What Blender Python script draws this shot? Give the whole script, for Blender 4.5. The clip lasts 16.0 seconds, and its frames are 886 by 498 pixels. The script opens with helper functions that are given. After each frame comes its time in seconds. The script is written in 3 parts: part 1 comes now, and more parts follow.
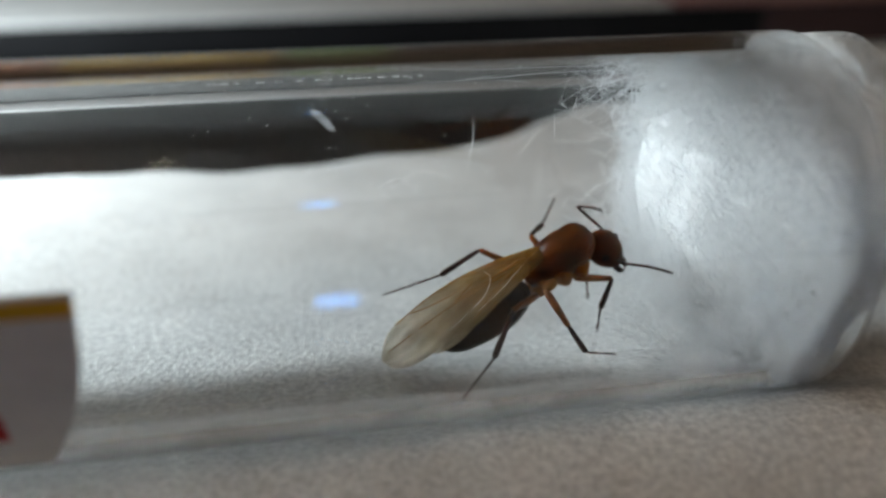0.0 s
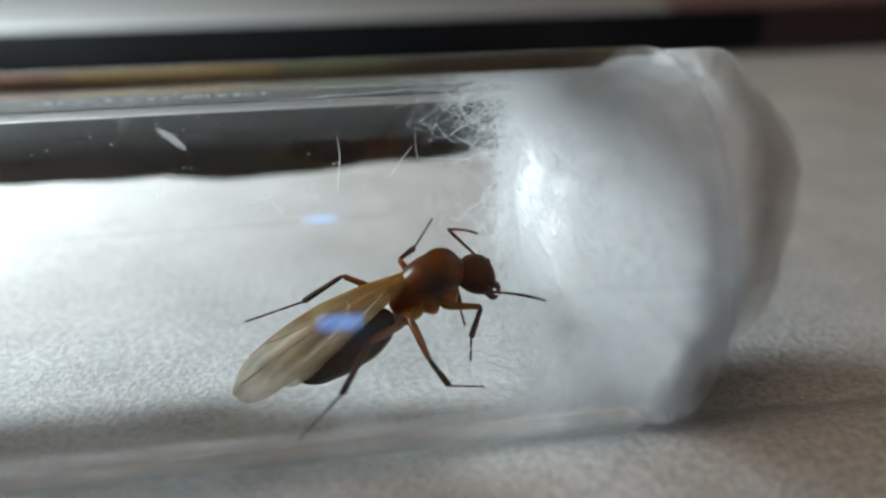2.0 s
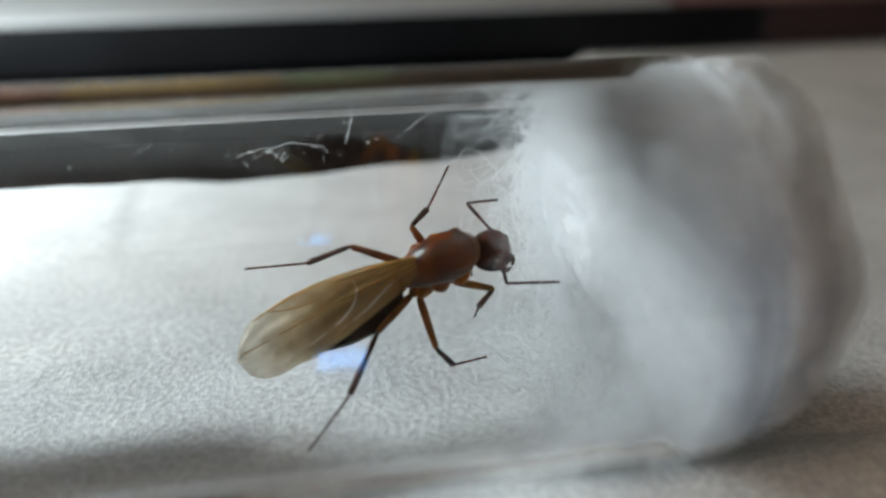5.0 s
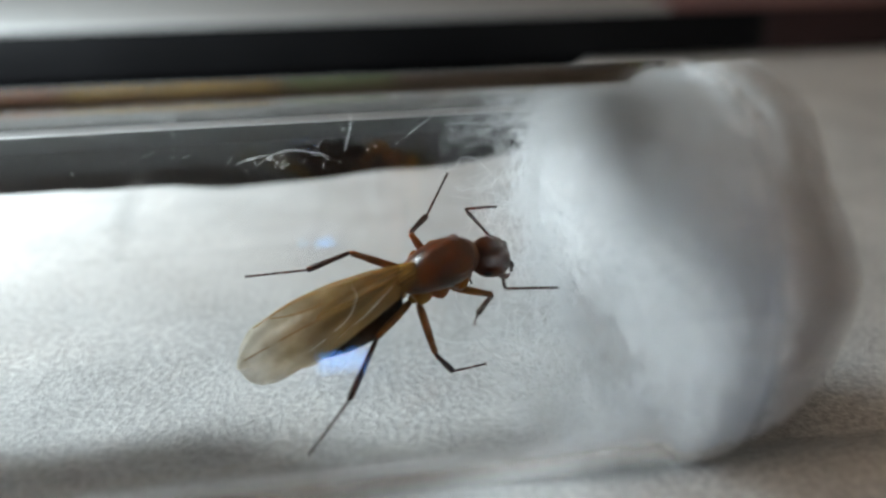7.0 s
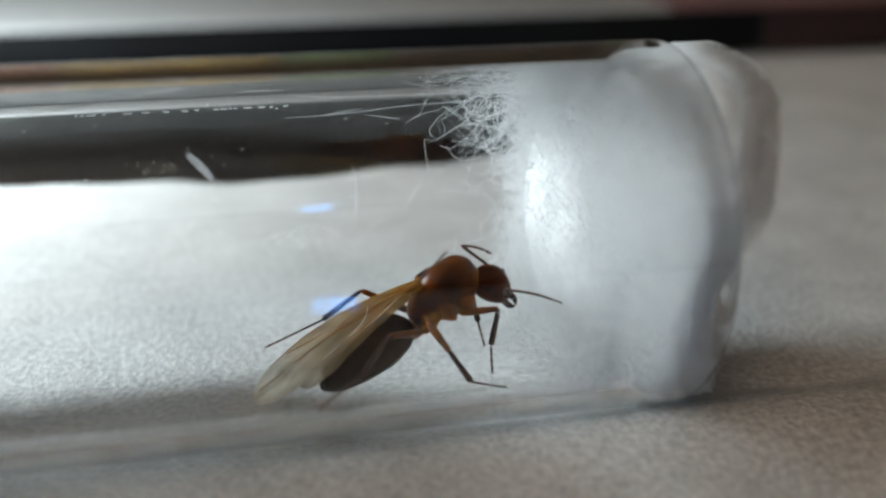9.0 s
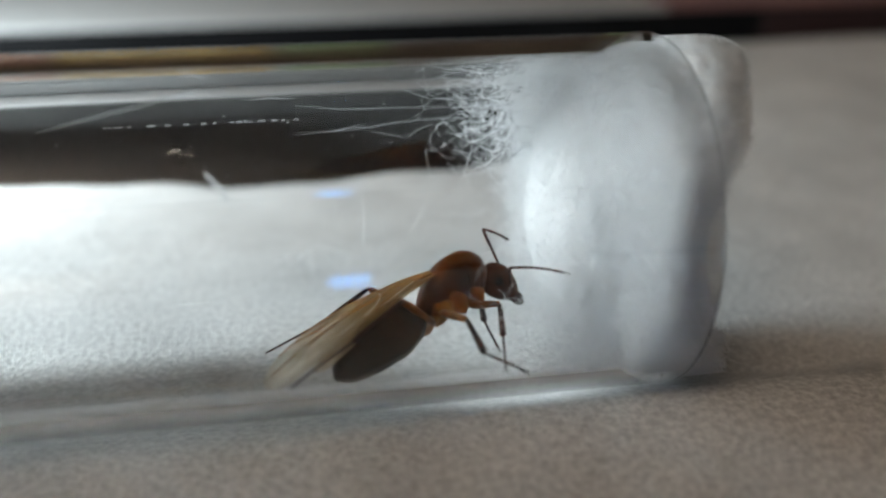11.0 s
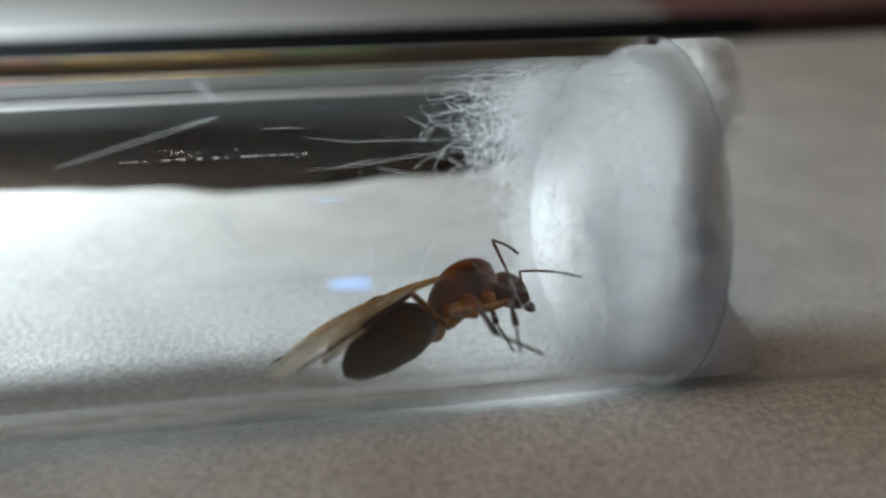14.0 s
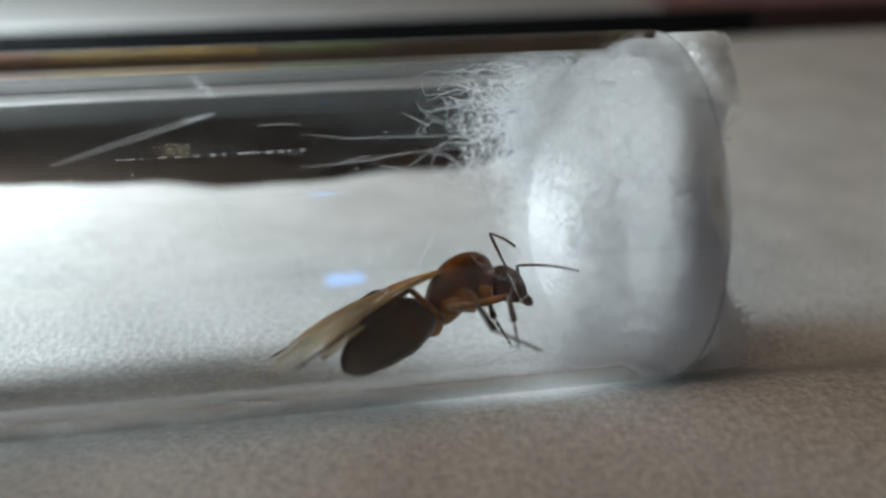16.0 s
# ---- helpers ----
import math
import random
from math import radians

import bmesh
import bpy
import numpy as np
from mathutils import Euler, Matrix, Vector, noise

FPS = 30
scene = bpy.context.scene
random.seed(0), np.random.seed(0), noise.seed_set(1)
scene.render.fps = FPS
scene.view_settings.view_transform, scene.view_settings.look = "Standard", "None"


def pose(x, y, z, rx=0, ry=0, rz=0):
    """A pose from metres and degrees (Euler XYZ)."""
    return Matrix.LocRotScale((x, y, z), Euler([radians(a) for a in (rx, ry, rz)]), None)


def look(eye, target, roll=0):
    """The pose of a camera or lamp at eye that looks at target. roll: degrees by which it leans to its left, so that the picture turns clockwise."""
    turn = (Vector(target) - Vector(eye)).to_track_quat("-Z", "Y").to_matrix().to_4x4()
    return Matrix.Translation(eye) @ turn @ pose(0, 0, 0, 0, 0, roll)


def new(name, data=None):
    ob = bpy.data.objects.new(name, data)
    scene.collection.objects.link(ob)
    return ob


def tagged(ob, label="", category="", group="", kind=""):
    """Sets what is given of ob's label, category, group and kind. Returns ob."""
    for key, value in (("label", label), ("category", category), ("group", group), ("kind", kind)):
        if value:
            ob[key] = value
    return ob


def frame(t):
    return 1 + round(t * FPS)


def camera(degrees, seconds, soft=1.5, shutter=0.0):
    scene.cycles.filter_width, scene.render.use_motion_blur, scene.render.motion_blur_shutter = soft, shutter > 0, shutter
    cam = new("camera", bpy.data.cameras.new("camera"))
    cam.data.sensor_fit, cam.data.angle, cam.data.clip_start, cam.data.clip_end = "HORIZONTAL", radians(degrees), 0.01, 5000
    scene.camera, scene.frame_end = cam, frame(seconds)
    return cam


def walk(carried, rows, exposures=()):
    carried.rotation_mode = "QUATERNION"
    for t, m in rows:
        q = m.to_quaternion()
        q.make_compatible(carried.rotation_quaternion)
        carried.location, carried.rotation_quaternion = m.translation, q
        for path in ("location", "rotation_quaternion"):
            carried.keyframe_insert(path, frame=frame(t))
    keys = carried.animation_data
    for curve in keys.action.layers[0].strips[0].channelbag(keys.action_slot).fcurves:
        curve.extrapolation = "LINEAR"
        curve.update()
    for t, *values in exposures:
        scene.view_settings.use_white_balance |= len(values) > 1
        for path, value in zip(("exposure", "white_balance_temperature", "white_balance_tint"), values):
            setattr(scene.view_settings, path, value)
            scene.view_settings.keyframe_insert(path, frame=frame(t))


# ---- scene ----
MM = 0.001
ELEV, HEADING = 25.0, -10.6
EYE = Vector((-5.87, -31.36, 23.4)) * MM

# ---- camera ----
cam = camera(54.0, 16.0, soft=2.2)
cam.data.dof.use_dof = True
cam.data.dof.focus_distance = 39.5 * MM
cam.data.dof.aperture_fstop = 23.0
CAM = [  # seconds, pitch, heading, roll
    (0.0, -25.30, -10.6, 0.0),
    (0.5, -25.52, -10.6, 0.0),
    (1.0, -25.30, -10.6, 0.0),
    (1.5, -25.22, -10.6, 0.0),
    (2.0, -25.07, -10.6, 0.0),
    (2.5, -25.15, -10.6, 0.0),
    (3.0, -25.74, -10.6, 0.0),
    (3.5, -25.71, -10.6, 0.0),
    (4.0, -25.52, -10.6, 0.0),
    (6.5, -25.30, -10.6, 0.0),
    (7.0, -25.00, -10.6, 0.0),
    (7.5, -24.70, -10.6, 0.0),
    (8.0, -24.59, -10.6, 0.0),
    (8.5, -24.40, -10.6, 0.0),
    (9.0, -25.00, -10.6, 0.0),
    (9.2, -24.90, -10.6, 0.0),
    (11.3, -25.02, -10.79, 0.0),
    (11.5, -24.91, -10.69, 0.0),
    (12.0, -25.21, -11.05, 0.0),
    (12.5, -25.15, -11.31, 0.0),
    (13.0, -25.08, -11.31, 0.0),
    (13.5, -24.93, -11.18, 0.0),
    (14.0, -24.73, -10.93, 0.0),
    (14.5, -24.80, -10.60, 0.0),
    (15.0, -24.61, -10.23, 0.0),
    (15.5, -24.93, -10.93, 0.0),
    (16.0, -25.10, -11.16, 0.0),
]
walk(cam, [(t, pose(*EYE, 90 + p, r, h)) for t, p, h, r in CAM])

# ---- light ----
world = bpy.data.worlds.new("room_dark")
scene.world = world
world.use_nodes = True
world.node_tree.nodes["Background"].inputs[0].default_value = (0.02, 0.02, 0.02, 1)
scene.view_settings.exposure = 0.0


def area(name, eye, target, size, watts, color):
    data = bpy.data.lights.new(name, "AREA")
    data.shape, data.size, data.energy, data.color = "DISK", size, watts, color
    ob = new(name, data)
    ob.matrix_world = look(eye, target)
    return ob


bulb = bpy.data.lights.new("desk_lamp_light", "POINT")
bulb.shadow_soft_size, bulb.energy, bulb.color = 0.012, 0.252, (0.83, 0.96, 1.0)
new("desk_lamp_light", bulb).matrix_world = pose(-0.054, 0.040, 0.027)
area("ceiling_lamp_light", (-0.25, -0.42, 1.62), (-0.25, -0.42, 0), 0.03, 0.05, (1.0, 0.84, 0.66))
# added unseen fill: bounces warm ambient light off the ceiling, no real fixture
area("ceiling_bounce_fill", (-1.25, -1.2, 1.25), (-1.25, -1.2, 2), 0.30, 33.0, (1.0, 0.835, 0.69))
led = area("camera_led_light", (-0.0034, -0.0421, 0.0036), (0, 0, 0.008), 0.0032, 0.0004, (0.08, 0.36, 1.0))
led.data.shape, led.data.size_y = "RECTANGLE", 0.005


# ---- materials ----
def material(name, rough=0.6, color=(0.5, 0.5, 0.5), metal=0.0):
    m = bpy.data.materials.new(name)
    m.use_nodes = True
    b = m.node_tree.nodes["Principled BSDF"]
    b.inputs["Base Color"].default_value = (*color, 1)
    b.inputs["Roughness"].default_value = rough
    b.inputs["Metallic"].default_value = metal
    return m, m.node_tree, b


def speckle(nt, b, c0, c1, scale, detail=4.0, lo=0.35, hi=0.65, bump=0.0, dist=0.0001, second=0.0, coords="Object"):
    """Colour noise at a fine scale, a coarse second scale, and bump from the fine one."""
    tex = nt.nodes.new("ShaderNodeTexCoord")
    n = nt.nodes.new("ShaderNodeTexNoise")
    n.inputs["Scale"].default_value, n.inputs["Detail"].default_value = scale, detail
    nt.links.new(tex.outputs[coords], n.inputs["Vector"])
    r = nt.nodes.new("ShaderNodeValToRGB")
    r.color_ramp.elements[0].position, r.color_ramp.elements[1].position = lo, hi
    r.color_ramp.elements[0].color, r.color_ramp.elements[1].color = (*c0, 1), (*c1, 1)
    nt.links.new(n.outputs["Fac"], r.inputs["Fac"])
    out = r.outputs["Color"]
    if second:
        n2 = nt.nodes.new("ShaderNodeTexNoise")
        n2.inputs["Scale"].default_value, n2.inputs["Detail"].default_value = second, 3
        nt.links.new(tex.outputs[coords], n2.inputs["Vector"])
        r2 = nt.nodes.new("ShaderNodeValToRGB")
        r2.color_ramp.elements[0].position, r2.color_ramp.elements[1].position = 0.3, 0.7
        r2.color_ramp.elements[0].color, r2.color_ramp.elements[1].color = (0.80, 0.80, 0.80, 1), (1, 1, 1, 1)
        nt.links.new(n2.outputs["Fac"], r2.inputs["Fac"])
        mix = nt.nodes.new("ShaderNodeMix")
        mix.data_type, mix.blend_type = "RGBA", "MULTIPLY"
        mix.inputs["Factor"].default_value = 1.0
        nt.links.new(out, mix.inputs["A"])
        nt.links.new(r2.outputs["Color"], mix.inputs["B"])
        out = mix.outputs["Result"]
    nt.links.new(out, b.inputs["Base Color"])
    if bump:
        bm = nt.nodes.new("ShaderNodeBump")
        bm.inputs["Strength"].default_value, bm.inputs["Distance"].default_value = bump, dist
        nt.links.new(n.outputs["Fac"], bm.inputs["Height"])
        nt.links.new(bm.outputs["Normal"], b.inputs["Normal"])
    return n


M = {}


def simple(key, color, rough=0.6, metal=0.0, dark=0.75, scale=60.0, bump=0.0, dist=0.001):
    m, nt, b = material(key, rough, color, metal)
    speckle(nt, b, tuple(c * dark for c in color), color, scale, bump=bump, dist=dist)
    M[key] = m
    return m


m, nt, b = material("tissue_paper", 0.95)
speckle(nt, b, (0.55, 0.55, 0.55), (0.88, 0.88, 0.87), 3000, 4, 0.32, 0.66, 1.0, 0.00013, 160).inputs["Roughness"].default_value = 0.6
M["paper"] = m
m, nt, b = material("cotton", 1.0)
n = speckle(nt, b, (0.93, 0.931, 0.933), (1.0, 1.0, 1.0), 2200, 6, 0.30, 0.62, 0.6, 0.00014)
mp = nt.nodes.new("ShaderNodeMapping")
mp.inputs["Scale"].default_value, mp.inputs["Rotation"].default_value = (0.16, 1.0, 1.0), (0.0, 0.3, 0.45)
nt.links.new(nt.nodes["Texture Coordinate"].outputs["Object"], mp.inputs["Vector"])
nt.links.new(mp.outputs["Vector"], n.inputs["Vector"])
tuft = nt.nodes.new("ShaderNodeTexNoise")
tuft.inputs["Scale"].default_value, tuft.inputs["Detail"].default_value, tuft.inputs["Distortion"].default_value = 420, 7, 1.2
tuft_map = nt.nodes.new("ShaderNodeMapping")
tuft_map.inputs["Scale"].default_value, tuft_map.inputs["Rotation"].default_value = (0.45, 1.0, 1.0), (0.3, 0.2, 0.5)
nt.links.new(nt.nodes["Texture Coordinate"].outputs["Object"], tuft_map.inputs["Vector"])
nt.links.new(tuft_map.outputs["Vector"], tuft.inputs["Vector"])
tuft_ramp = nt.nodes.new("ShaderNodeValToRGB")
tuft_ramp.color_ramp.elements[0].position, tuft_ramp.color_ramp.elements[1].position = 0.33, 0.60
tuft_ramp.color_ramp.elements[0].color, tuft_ramp.color_ramp.elements[1].color = (0.86, 0.863, 0.866, 1), (1, 1, 1, 1)
nt.links.new(tuft.outputs["Fac"], tuft_ramp.inputs["Fac"])
tuft_mix = nt.nodes.new("ShaderNodeMix")
tuft_mix.data_type, tuft_mix.blend_type = "RGBA", "MULTIPLY"
tuft_mix.inputs["Factor"].default_value = 1.0
nt.links.new(b.inputs["Base Color"].links[0].from_socket, tuft_mix.inputs["A"])
nt.links.new(tuft_ramp.outputs["Color"], tuft_mix.inputs["B"])
nt.links.new(tuft_mix.outputs["Result"], b.inputs["Base Color"])
b.inputs["Subsurface Weight"].default_value = 1.0
b.inputs["Subsurface Radius"].default_value = (1, 1, 1)
b.inputs["Subsurface Scale"].default_value = 0.010
b.inputs["Specular IOR Level"].default_value = 0.0
M["cotton"] = m
def fibre(key, through_it):
    m, nt, b = material(key, 0.9, (0.97, 0.975, 0.98))
    b.inputs["Specular IOR Level"].default_value = 0.0
    tr = nt.nodes.new("ShaderNodeBsdfTranslucent")
    tr.inputs["Color"].default_value = (0.97, 0.975, 0.98, 1)
    mx = nt.nodes.new("ShaderNodeMixShader")
    mx.inputs["Fac"].default_value = through_it
    nt.links.new(b.outputs[0], mx.inputs[1])
    nt.links.new(tr.outputs[0], mx.inputs[2])
    nt.links.new(mx.outputs[0], nt.nodes["Material Output"].inputs["Surface"])
    M[key] = m


fibre("fibre", 0.5)
fibre("dried_film", 0.5)
b = M["dried_film"].node_tree.nodes["Principled BSDF"]
clear = M["dried_film"].node_tree.nodes.new("ShaderNodeBsdfTransparent")
film_mix = M["dried_film"].node_tree.nodes.new("ShaderNodeMixShader")
film_mix.inputs["Fac"].default_value = 0.88
nt = M["dried_film"].node_tree
nt.links.new(nt.nodes["Mix Shader"].outputs[0], film_mix.inputs[1])
nt.links.new(clear.outputs[0], film_mix.inputs[2])
nt.links.new(film_mix.outputs[0], nt.nodes["Material Output"].inputs["Surface"])
m, nt, b = material("clear_glass", 0.0, (1, 1, 1))
b.inputs["Transmission Weight"].default_value = 1.0
b.inputs["IOR"].default_value = 1.5
M["glass"] = m
simple("black_plastic", (0.008, 0.008, 0.009), 0.5, dark=0.6)
M["black_plastic"].node_tree.nodes["Principled BSDF"].inputs["Specular IOR Level"].default_value = 0.1
simple("light_plastic", (0.40, 0.40, 0.40), 0.5, 0.0, 0.92, 300)
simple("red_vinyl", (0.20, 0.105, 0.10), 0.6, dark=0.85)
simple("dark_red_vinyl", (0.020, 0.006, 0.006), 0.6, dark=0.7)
simple("grey_plastic", (0.05, 0.05, 0.053), 0.5, dark=0.8)
simple("black_mat", (0.003, 0.003, 0.0034), 0.9, dark=0.6, scale=400)
M["black_mat"].node_tree.nodes["Principled BSDF"].inputs["Specular IOR Level"].default_value = 0.0
simple("desk_wood", (0.10, 0.05, 0.035), 0.5, dark=0.6, scale=30)
simple("wall_paint", (0.42, 0.39, 0.36), 0.9, dark=0.95, scale=8)
simple("ceiling_paint", (0.5, 0.48, 0.45), 0.9, dark=0.97, scale=8)
simple("yellow_card", (0.50, 0.30, 0.05), 0.6, dark=0.5, scale=120)
simple("orange_card", (0.36, 0.14, 0.06), 0.6, dark=0.85)
simple("green_card", (0.16, 0.22, 0.06), 0.6, dark=0.85)
simple("label_paper", (0.78, 0.76, 0.73), 0.7, dark=0.94, scale=800, bump=0.2, dist=0.0001)
simple("label_yellow", (0.75, 0.42, 0.02), 0.6, dark=0.9, scale=900)
simple("label_red", (0.55, 0.03, 0.02), 0.6, dark=0.9, scale=900)


def chitin(key, c0, c1, rough=0.3, scale=1500, sss=0.35, relief=0.25):
    m, nt, b = material(key, rough)
    speckle(nt, b, c0, c1, scale, 4, 0.35, 0.65, relief, 0.00006, 350)
    b.inputs["Subsurface Weight"].default_value = sss
    b.inputs["Subsurface Radius"].default_value = (1.0, 0.35, 0.1)
    b.inputs["Subsurface Scale"].default_value = 0.0006
    b.inputs["Specular IOR Level"].default_value = 0.15
    M[key] = m


chitin("thorax_chitin", (0.020, 0.0045, 0.001), (0.15, 0.032, 0.003), 0.28, 700, relief=0.8)
chitin("pleuron_chitin", (0.16, 0.038, 0.0035), (0.42, 0.14, 0.015), 0.30, 900, 0.7, relief=0.7)
chitin("head_chitin", (0.028, 0.006, 0.002), (0.085, 0.020, 0.005))
M["head_chitin"].node_tree.nodes["Principled BSDF"].inputs["Specular IOR Level"].default_value = 0.05
chitin("gaster_chitin", (0.0008, 0.0004, 0.0002), (0.040, 0.014, 0.002), 0.12, 420, 0.0)
M["gaster_chitin"].node_tree.nodes["Principled BSDF"].inputs["IOR"].default_value = 1.16
M["gaster_chitin"].node_tree.nodes["Principled BSDF"].inputs["Specular IOR Level"].default_value = 0.5
chitin("petiole_chitin", (0.24, 0.09, 0.014), (0.42, 0.19, 0.036))
chitin("femur_chitin", (0.12, 0.036, 0.006), (0.27, 0.10, 0.018))
chitin("tibia_chitin", (0.022, 0.008, 0.005), (0.055, 0.018, 0.009))
chitin("antenna_chitin", (0.03, 0.016, 0.012), (0.07, 0.032, 0.022))
chitin("eye_chitin", (0.008, 0.008, 0.01), (0.02, 0.02, 0.022), 0.2, sss=0.0)

m, nt, b = material("wing_membrane", 0.34)
speckle(nt, b, (0.66, 0.60, 0.52), (1.0, 1.0, 1.0), 330, 3, 0.34, 0.62, 0.6, 0.00012, 900)
b.inputs["Specular IOR Level"].default_value = 1.0
lengthwise = nt.nodes.new("ShaderNodeMapping")
lengthwise.vector_type = "TEXTURE"
lengthwise.inputs["Rotation"].default_value, lengthwise.inputs["Scale"].default_value = (0.0, 0.35, 0.40), (5.0, 1.0, 1.0)
nt.links.new(nt.nodes["Texture Coordinate"].outputs["Object"], lengthwise.inputs["Vector"])
nt.links.new(lengthwise.outputs["Vector"], nt.nodes["Noise Texture"].inputs["Vector"])
nt.nodes["Noise Texture"].inputs["Scale"].default_value = 900
grain = b.inputs["Base Color"].links[0].from_socket
sep = nt.nodes.new("ShaderNodeSeparateXYZ")
nt.links.new(nt.nodes["Texture Coordinate"].outputs["Object"], sep.inputs["Vector"])
span = nt.nodes.new("ShaderNodeMapRange")
span.inputs["From Min"].default_value, span.inputs["From Max"].default_value = -0.0015, -0.0085
nt.links.new(sep.outputs["X"], span.inputs["Value"])
tint = nt.nodes.new("ShaderNodeValToRGB")
tint.color_ramp.elements[0].color, tint.color_ramp.elements[1].color = (0.36, 0.17, 0.02, 1), (1.0, 0.96, 0.86, 1)
tint.color_ramp.elements.new(0.5).color = (0.72, 0.55, 0.27, 1)
nt.links.new(span.outputs["Result"], tint.inputs["Fac"])
mul = nt.nodes.new("ShaderNodeMix")
mul.data_type, mul.blend_type = "RGBA", "MULTIPLY"
mul.inputs["Factor"].default_value = 1.0
nt.links.new(tint.outputs["Color"], mul.inputs["A"])
nt.links.new(grain, mul.inputs["B"])
nt.links.new(mul.outputs["Result"], b.inputs["Base Color"])
tr = nt.nodes.new("ShaderNodeBsdfTranslucent")
nt.links.new(mul.outputs["Result"], tr.inputs["Color"])
mx = nt.nodes.new("ShaderNodeMixShader")
mx.inputs["Fac"].default_value = 0.62
nt.links.new(b.outputs[0], mx.inputs[1])
nt.links.new(tr.outputs[0], mx.inputs[2])
clear = nt.nodes.new("ShaderNodeBsdfTransparent")
stain = nt.nodes.new("ShaderNodeValToRGB")
stain.color_ramp.elements[0].color, stain.color_ramp.elements[1].color = (0.84, 0.63, 0.30, 1), (0.97, 0.95, 0.90, 1)
stain.color_ramp.elements.new(0.5).color = (0.93, 0.83, 0.64, 1)
nt.links.new(span.outputs["Result"], stain.inputs["Fac"])
nt.links.new(stain.outputs["Color"], clear.inputs["Color"])
cover = nt.nodes.new("ShaderNodeMapRange")
cover.inputs["To Min"].default_value, cover.inputs["To Max"].default_value = 0.45, 0.74
nt.links.new(span.outputs["Result"], cover.inputs["Value"])
skin = nt.nodes.new("ShaderNodeMixShader")
nt.links.new(cover.outputs["Result"], skin.inputs["Fac"])
nt.links.new(clear.outputs[0], skin.inputs[1])
nt.links.new(mx.outputs[0], skin.inputs[2])
nt.links.new(skin.outputs[0], nt.nodes["Material Output"].inputs["Surface"])
M["wing"] = m
m, nt, b = material("wing_fold", 0.35)
speckle(nt, b, (0.86, 0.82, 0.70), (0.95, 0.93, 0.86), 900)
M["wing_fold"] = m
chitin("vein_chitin", (0.30, 0.15, 0.03), (0.42, 0.24, 0.06), 0.3)


# ---- mesh helpers ----
def part(name, bm, mat, parent=None, label="", smooth=True):
    me = bpy.data.meshes.new(name)
    bm.normal_update()
    bm.to_mesh(me)
    bm.free()
    if smooth:
        for p in me.polygons:
            p.use_smooth = True
    me.materials.append(M[mat])
    ob = new(name, me)
    if parent is not None:
        ob.parent = parent
    if label:
        tagged(ob, label)
    return ob


def box(x0, x1, y0, y1, z0, z1, bevel=0.0):
    bm = bmesh.new()
    bmesh.ops.create_cube(bm, size=1.0)
    for v in bm.verts:
        v.co = Vector((x0 + (v.co.x + 0.5) * (x1 - x0), y0 + (v.co.y + 0.5) * (y1 - y0), z0 + (v.co.z + 0.5) * (z1 - z0)))
    if bevel:
        bmesh.ops.bevel(bm, geom=bm.edges[:], offset=bevel, segments=3, affect="EDGES", profile=0.6)
    return bm


def loft(points, radii, up=(0, 0, 1), sides=16, bm=None, scale=MM):
    """Rings along a path; radii: r or (sideways, upwards). Closed at both ends."""
    bm = bm or bmesh.new()
    pts = [Vector(p) for p in points]
    rings = []
    for i, p in enumerate(pts):
        d = (pts[min(i + 1, len(pts) - 1)] - pts[max(i - 1, 0)]).normalized()
        side = d.cross(Vector(up))
        if side.length < 0.05:
            side = d.cross(Vector((0, 1, 0)))
        side.normalize()
        top = side.cross(d).normalized()
        r = radii[i]
        a, c = r if isinstance(r, tuple) else (r, r)
        ring = []
        for k in range(sides):
            w = 2 * math.pi * k / sides
            ring.append(bm.verts.new((p + side * (a * math.cos(w)) + top * (c * math.sin(w))) * scale))
        rings.append(ring)
    for r0, r1 in zip(rings, rings[1:]):
        for k in range(sides):
            bm.faces.new((r0[k], r0[(k + 1) % sides], r1[(k + 1) % sides], r1[k]))
    bm.faces.new(rings[0][::-1])
    bm.faces.new(rings[-1])
    bmesh.ops.recalc_face_normals(bm, faces=bm.faces[:])
    return bm


def smooth_path(keys, radii, n=24):
    """Catmull-Rom through key points, with radii blended alike."""
    pts = [Vector(k) for k in keys]
    rad = [Vector((*(r if isinstance(r, tuple) else (r, r)), 0)) for r in radii]

    def cr(a, i, f):
        p0, p1, p2, p3 = a[max(i - 1, 0)], a[i], a[i + 1], a[min(i + 2, len(a) - 1)]
        return 0.5 * (2 * p1 + (p2 - p0) * f + (2 * p0 - 5 * p1 + 4 * p2 - p3) * f * f + (3 * p1 - p0 - 3 * p2 + p3) * f ** 3)

    out_p, out_r = [], []
    for j in range(n + 1):
        g = j / n * (len(pts) - 1)
        i = min(int(g), len(pts) - 2)
        out_p.append(cr(pts, i, g - i))
        v = cr(rad, i, g - i)
        out_r.append((max(v.x, 0.005), max(v.y, 0.005)))
    return out_p, out_r


def thing(name, label, category, group="", kind=""):
    return tagged(new(name), label, category, group, kind)


